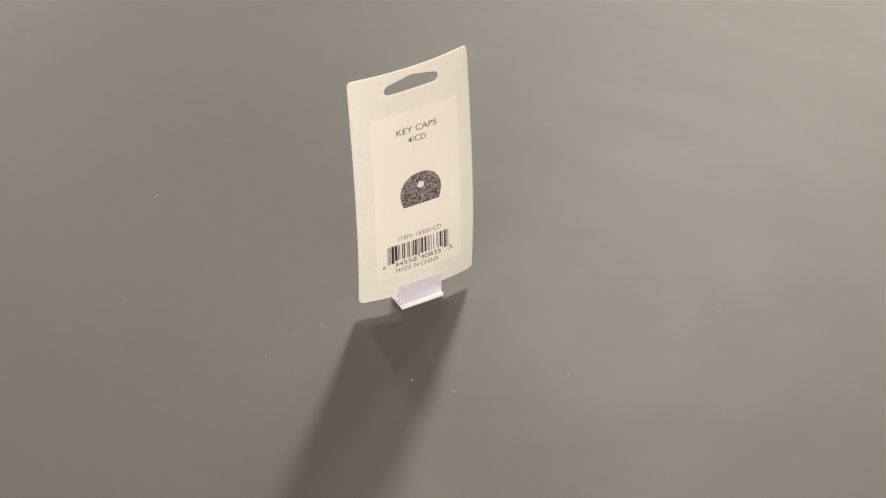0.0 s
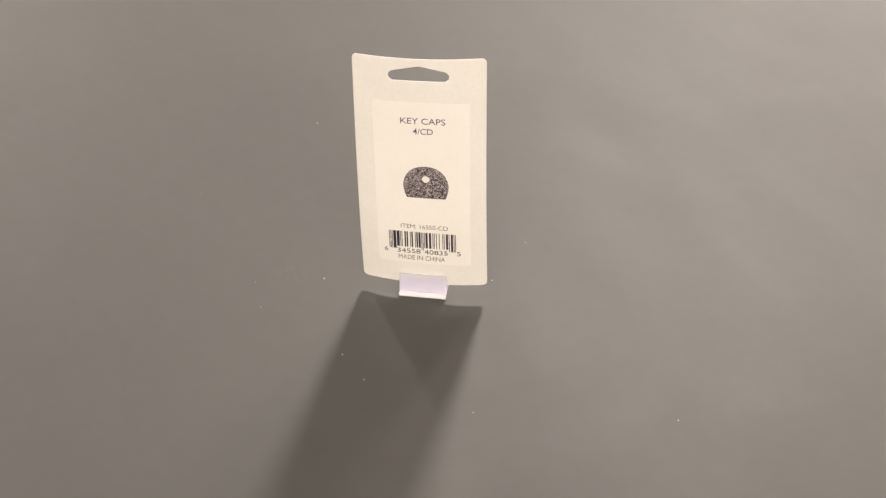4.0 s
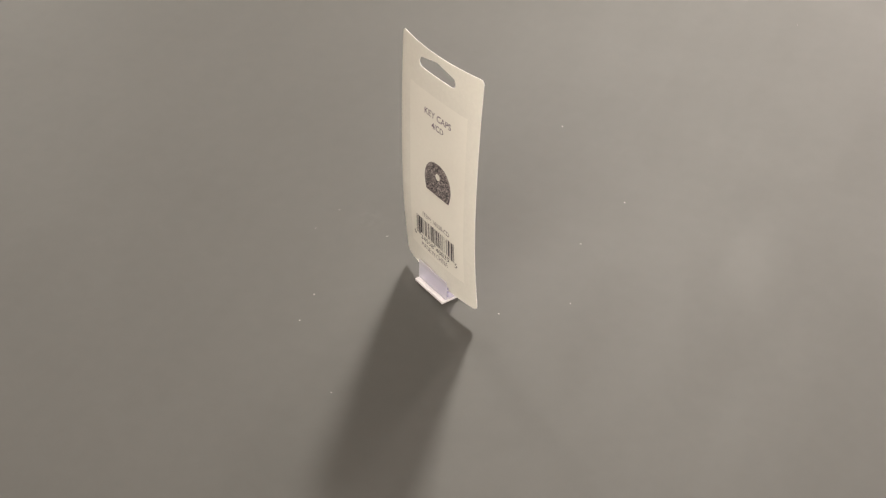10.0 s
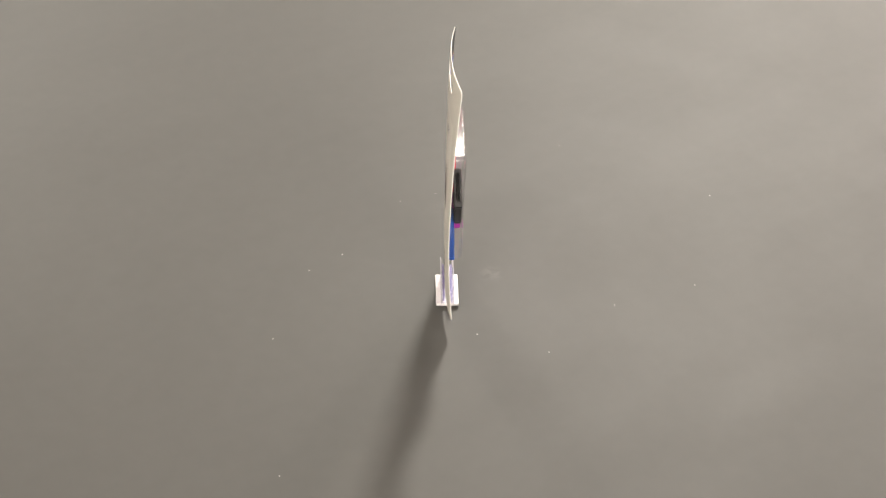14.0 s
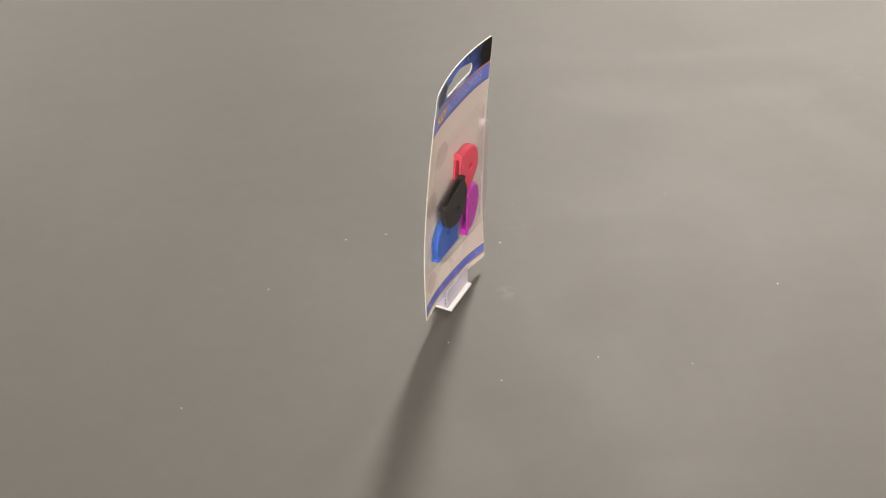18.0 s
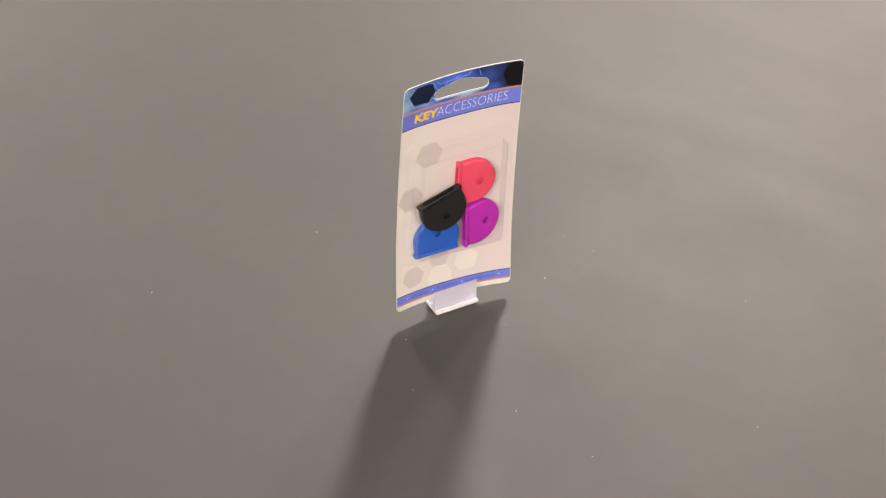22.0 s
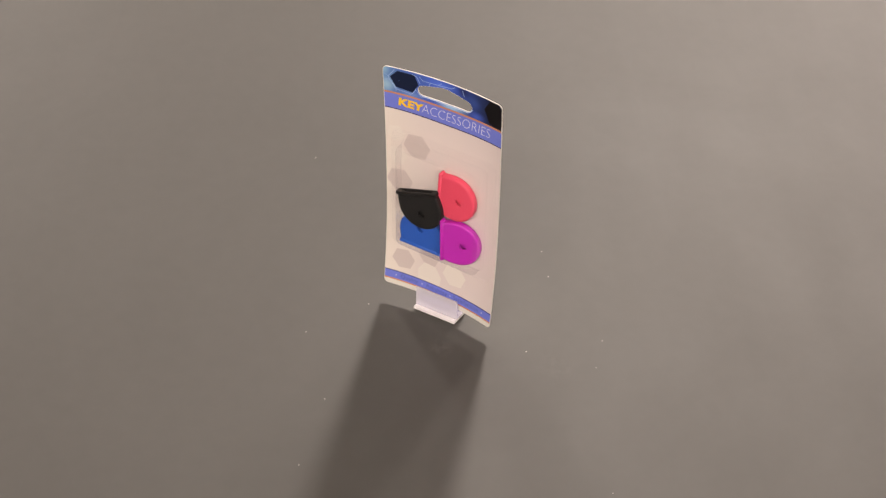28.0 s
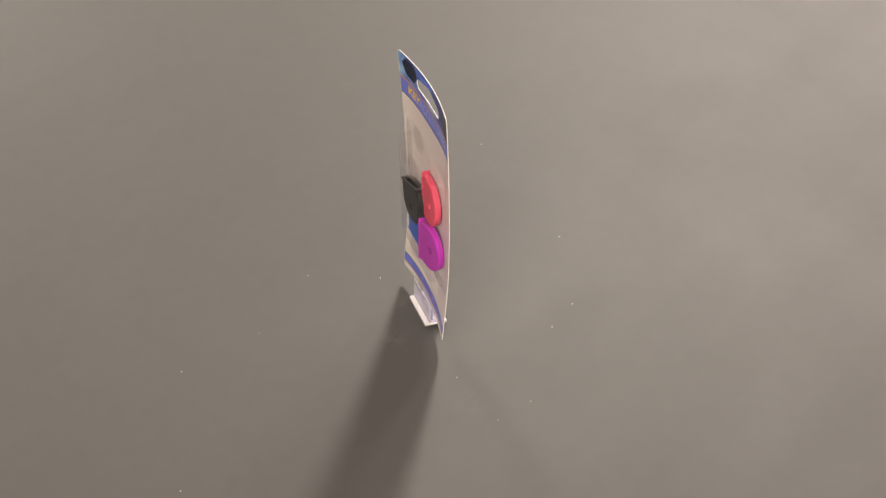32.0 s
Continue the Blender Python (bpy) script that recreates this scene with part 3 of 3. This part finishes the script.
    dome = [(-2.5 + 12.1 * x, y) for x, y in ((-0.87, 58.4), (0.87, 58.4), (0.93, 61.0), (0.99, 64.0), (1.0, 66.5), (0.96, 69.6), (0.86, 72.6),
            (0.70, 75.1), (0.50, 76.9), (0.26, 77.9), (0.0, 78.2), (-0.26, 77.9), (-0.50, 76.9), (-0.70, 75.1), (-0.86, 72.6), (-0.96, 69.6),
            (-1.0, 66.5), (-0.99, 64.0), (-0.93, 61.0))]
    hole = [(-2.5 + 2.1 * math.cos(i * math.pi / 8), 70.3 + 2.1 * math.sin(i * math.pi / 8)) for i in range(16)]
    sheet("cap_picture", [dome, hole], off, speckled_ink(), board, "printed picture of a black key cap")
    sheet("cap_picture_edge", [strip(dome + dome[:1], 0.45)], off - 0.02, GREY_INK, board)
    # blister
    bm = bmesh.new()
    rings = []
    for grow_by, off, r in ((6.6, 0.27, 5.5), (6.5, 0.40, 5.5), (1.1, 0.42, 4.0), (0.6, 0.6, 3.7), (0.35, 1.0, 3.5), (0.2, 1.8, 3.4), (0.0, 6.6, 3.2), (-0.12, 7.3, 3.1),
                            (-0.35, 7.85, 2.9), (-0.7, 8.25, 2.7), (-1.15, 8.5, 2.5), (-1.9, 8.65, 2.2), (-9.0, 8.65, 1.5), (-17.0, 8.65, 1.0)):
        loop = round_rect(-25.2 - grow_by, 26.2 + grow_by, 33.2 - grow_by, 98.3 + grow_by, r, 6)
        rings.append([bm.verts.new(on_card(x, y, off)) for x, y in loop])
    for k, (low, high) in enumerate(zip(rings, rings[1:])):
        for i in range(len(low)):
            j = (i + 1) % len(low)
            f = bm.faces.new((low[i], low[j], high[j], high[i]))
            f.smooth = True
            f.material_index = 1 if 2 <= k <= 10 else 0
    bm.faces.new(rings[-1])
    shell = part("blister", bm, BLISTER, card, "clear thermoformed plastic blister")
    shell.data.materials.append(BLISTER_WALL)
    shell.visible_shadow = False
    moves(card, CARD_REST)


blister_card()


# ---- key caps in the blister ----
CAP_T, CAP_HOLE = 4.2, 12.8


def cap_outline(lip=0.0):
    """Half-round cap, its straight mouth upwards; the hole is the origin."""
    right = []
    for i in range(25):
        d = 22.4 * math.sin(math.pi / 2 * i / 24)
        if d < 9.2:
            h = 12.0 + 1.4 * math.sin(math.pi / 2 * d / 9.2)
        else:
            h = 13.4 * math.sqrt(max(0.0, 1 - ((d - 9.2) / 13.2) ** 2))
        right.append((h, CAP_HOLE - d))
    right[-1] = (0.0, CAP_HOLE - 22.4)
    left = [(-x, y) for x, y in right[:-1]]
    return right[::-1][:1] + right[::-1][1:] + left   # counter-clockwise from the dome's foot


def slab(bm, outline, holes, levels):
    """A slab in layers (height, inset), with straight holes through it."""
    rings = [[bm.verts.new((x, -z, y)) for x, y in grow(outline, -d)] for z, d in levels]
    for k, (low, high) in enumerate(zip(rings, rings[1:])):
        for i in range(len(low)):
            j = (i + 1) % len(low)
            bm.faces.new((low[i], low[j], high[j], high[i])).smooth = levels[k][1] != levels[k + 1][1] and max(levels[k][1], levels[k + 1][1]) > 0.05
    ends = []
    for z, ring in ((levels[0][0], rings[0]), (levels[-1][0], rings[-1])):
        edges = [bm.edges.get((ring[i], ring[(i + 1) % len(ring)])) for i in range(len(ring))]
        loops = []
        for hole in holes:
            vs = [bm.verts.new((x, -z, y)) for x, y in hole]
            loops.append(vs)
            edges += [bm.edges.new((vs[i], vs[(i + 1) % len(vs)])) for i in range(len(vs))]
        bmesh.ops.triangle_fill(bm, use_beauty=True, edges=edges)
        ends.append(loops)
    for a, b in zip(*ends):
        for i in range(len(a)):
            j = (i + 1) % len(a)
            bm.faces.new((a[i], a[j], b[j], b[i]))


def seat(a, b, turn):
    """How far out a stiff cap must lie to clear the bent card under all of its footprint."""
    c, s = math.cos(radians(turn)), math.sin(radians(turn))
    spots = cap_outline() + [(-12.6, CAP_HOLE + 0.4), (12.6, CAP_HOLE + 0.4), (0, CAP_HOLE + 0.4)]
    return max(bend(a + x * c - y * s, b + x * s + y * c) for x, y in spots) - bend(a, b) + FRONT + 0.35


def key_cap(label, material, a, b, turn, off, tilt=0.0):
    cap = tagged(new("key_cap"), label, "key cap", "key caps in the blister pack")
    hole = [(2.15 * math.cos(i * math.pi / 8), 2.15 * math.sin(i * math.pi / 8)) for i in range(16)]
    outline = cap_outline()
    scale = Matrix.Diagonal((0.001, 0.00093, 0.001, 1.0))
    bm = bmesh.new()
    slab(bm, outline, [], [(0, 1.0), (0.12, 0.55), (0.3, 0.2), (0.5, 0.04), (0.7, 0.0)])
    notch = [(9.3, CAP_HOLE), (9.3, -3.6), (-9.3, -3.6), (-9.3, CAP_HOLE)]
    mid = outline[:25] + notch + outline[25:]
    slab(bm, mid, [], [(0.7, 0.0), (3.2, 0.0)])
    slab(bm, outline, [hole], [(3.2, 0.0), (3.4, 0.05), (3.7, 0.25), (3.95, 0.6), (4.12, 1.05), (CAP_T, 1.6)])
    bm.transform(scale)
    part("body", bm, material, cap)
    bm = bmesh.new()
    rim = round_rect(-13.2, 13.2, -0.2, CAP_T + 0.2, 0.7, 3)
    mouth = round_rect(-10.4, 10.4, 0.85, 3.35, 0.5, 2)
    slab(bm, rim, [mouth], [(CAP_HOLE - 1.5, 0.45), (CAP_HOLE - 0.7, 0.12), (CAP_HOLE - 0.3, 0.0), (CAP_HOLE + 0.1, 0.0), (CAP_HOLE + 0.4, 0.3)])
    for v in bm.verts:           # built lying down: height to the mouth's side
        v.co = Vector((v.co.x, -v.co.z, -v.co.y))
    bm.transform(scale)
    part("rim", bm, material, cap)
    place = on_card(a, b, max(off, seat(a, b, turn)))
    moves(cap, CARD_REST @ Matrix.Translation(place) @ pose(0, 0, 0, tilt, math.degrees(LEAN) - turn, 0))


key_cap("coral red rubber key cap lying in the blister", RED, 12.2, 74.6, 88, 0.6, -2.0)
key_cap("magenta purple rubber key cap lying in the blister", PURPLE, 15.8, 47.9, 92, 2.2, 8.0)
key_cap("blue rubber key cap, mouth down, partly under the black cap", BLUE, -11.6, 46.3, 180, 0.85)
key_cap("black rubber key cap with open slot, on top of the others", BLACK, -8.9, 59.8, 18, 4.3)


# ---- clear stand ----
def card_stand():
    """White foot with a clear gripping channel: two thin walls with ribs on their inner faces."""
    stand = tagged(new("card_stand"), "small clear plastic card holder with a white base, gripping the card", "card holder")
    x0, x1, middle = -0.0145, 0.0119, 0.0036
    box_part("adhesive_pad", (x0 + 0.0014, x1 - 0.0014, -0.0013, 0.0086, 0.0, 0.0009), STAND_BASE, stand, "white foam pad", 0.0002)
    box_part("base", (x0, x1, -0.0026, 0.0099, 0.0009, 0.0026), STAND_BASE, stand, "frosted white base", 0.0003)
    box_part("channel_floor", (x0, x1, middle - 0.0030, middle + 0.0030, 0.0026, 0.0033), STAND, stand, "clear lilac channel floor", 0.0002)
    for side in (-1, 1):
        bm = bmesh.new()
        profile = [(2.9, 0.0026), (3.75, 0.0026), (3.65, 0.0040), (3.45, 0.0118), (3.75, 0.0150), (3.15, 0.0150), (2.75, 0.0120), (2.75, 0.0032)]
        ends = [[bm.verts.new((x, middle + side * y / 1000, z)) for y, z in profile] for x in (x0, x1)]
        for i in range(len(profile)):
            j = (i + 1) % len(profile)
            bm.faces.new((ends[0][i], ends[0][j], ends[1][j], ends[1][i]))
        bm.faces.new(ends[0])
        bm.faces.new(ends[1][::-1])
        wall = part("side_wall", bm, STAND, stand, "clear lilac upright wall")
        for z in (0.0050, 0.0075, 0.0100):
            bm = bmesh.new()
            tooth = [(2.76, z - 0.0005), (2.76, z + 0.0006), (1.55, z - 0.0004)]
            ends = [[bm.verts.new((x, middle + side * y / 1000, h)) for y, h in tooth] for x in (x0 + 0.0001, x1 - 0.0001)]
            for i in range(3):
                bm.faces.new((ends[0][i], ends[0][(i + 1) % 3], ends[1][(i + 1) % 3], ends[1][i]))
            bm.faces.new(ends[0])
            bm.faces.new(ends[1][::-1])
            part("grip_rib", bm, STAND_EDGE, wall)
    moves(stand, CARD_REST)


card_stand()


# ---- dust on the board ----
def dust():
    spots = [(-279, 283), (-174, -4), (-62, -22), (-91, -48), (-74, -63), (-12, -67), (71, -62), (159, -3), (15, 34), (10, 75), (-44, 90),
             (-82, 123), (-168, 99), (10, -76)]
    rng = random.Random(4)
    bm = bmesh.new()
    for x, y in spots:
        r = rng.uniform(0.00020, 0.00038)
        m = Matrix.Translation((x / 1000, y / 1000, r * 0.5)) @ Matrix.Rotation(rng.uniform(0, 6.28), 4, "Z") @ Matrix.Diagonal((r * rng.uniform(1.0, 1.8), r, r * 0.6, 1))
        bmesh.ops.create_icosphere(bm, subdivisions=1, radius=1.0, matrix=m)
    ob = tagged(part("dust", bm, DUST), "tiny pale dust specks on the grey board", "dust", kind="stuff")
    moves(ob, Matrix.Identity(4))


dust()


# ---- the turning ----
def turn_at(t):
    """The board's angle between whole seconds, by a smooth curve through them."""
    i = min(int(t), 31)
    u = t - i
    p0, p1, p2, p3 = TURN[max(i - 1, 0)], TURN[i], TURN[i + 1], TURN[min(i + 2, 32)]
    return 0.5 * (2 * p1 + (p2 - p0) * u + (2 * p0 - 5 * p1 + 4 * p2 - p3) * u * u + (3 * p1 - p0 - 3 * p2 + p3) * u ** 3)


def motions():
    for ob, rest in MOVERS:
        walk(ob, [(t / 2, Matrix.Rotation(radians(turn_at(t / 2)), 4, "Z") @ rest) for t in range(65)])


motions()
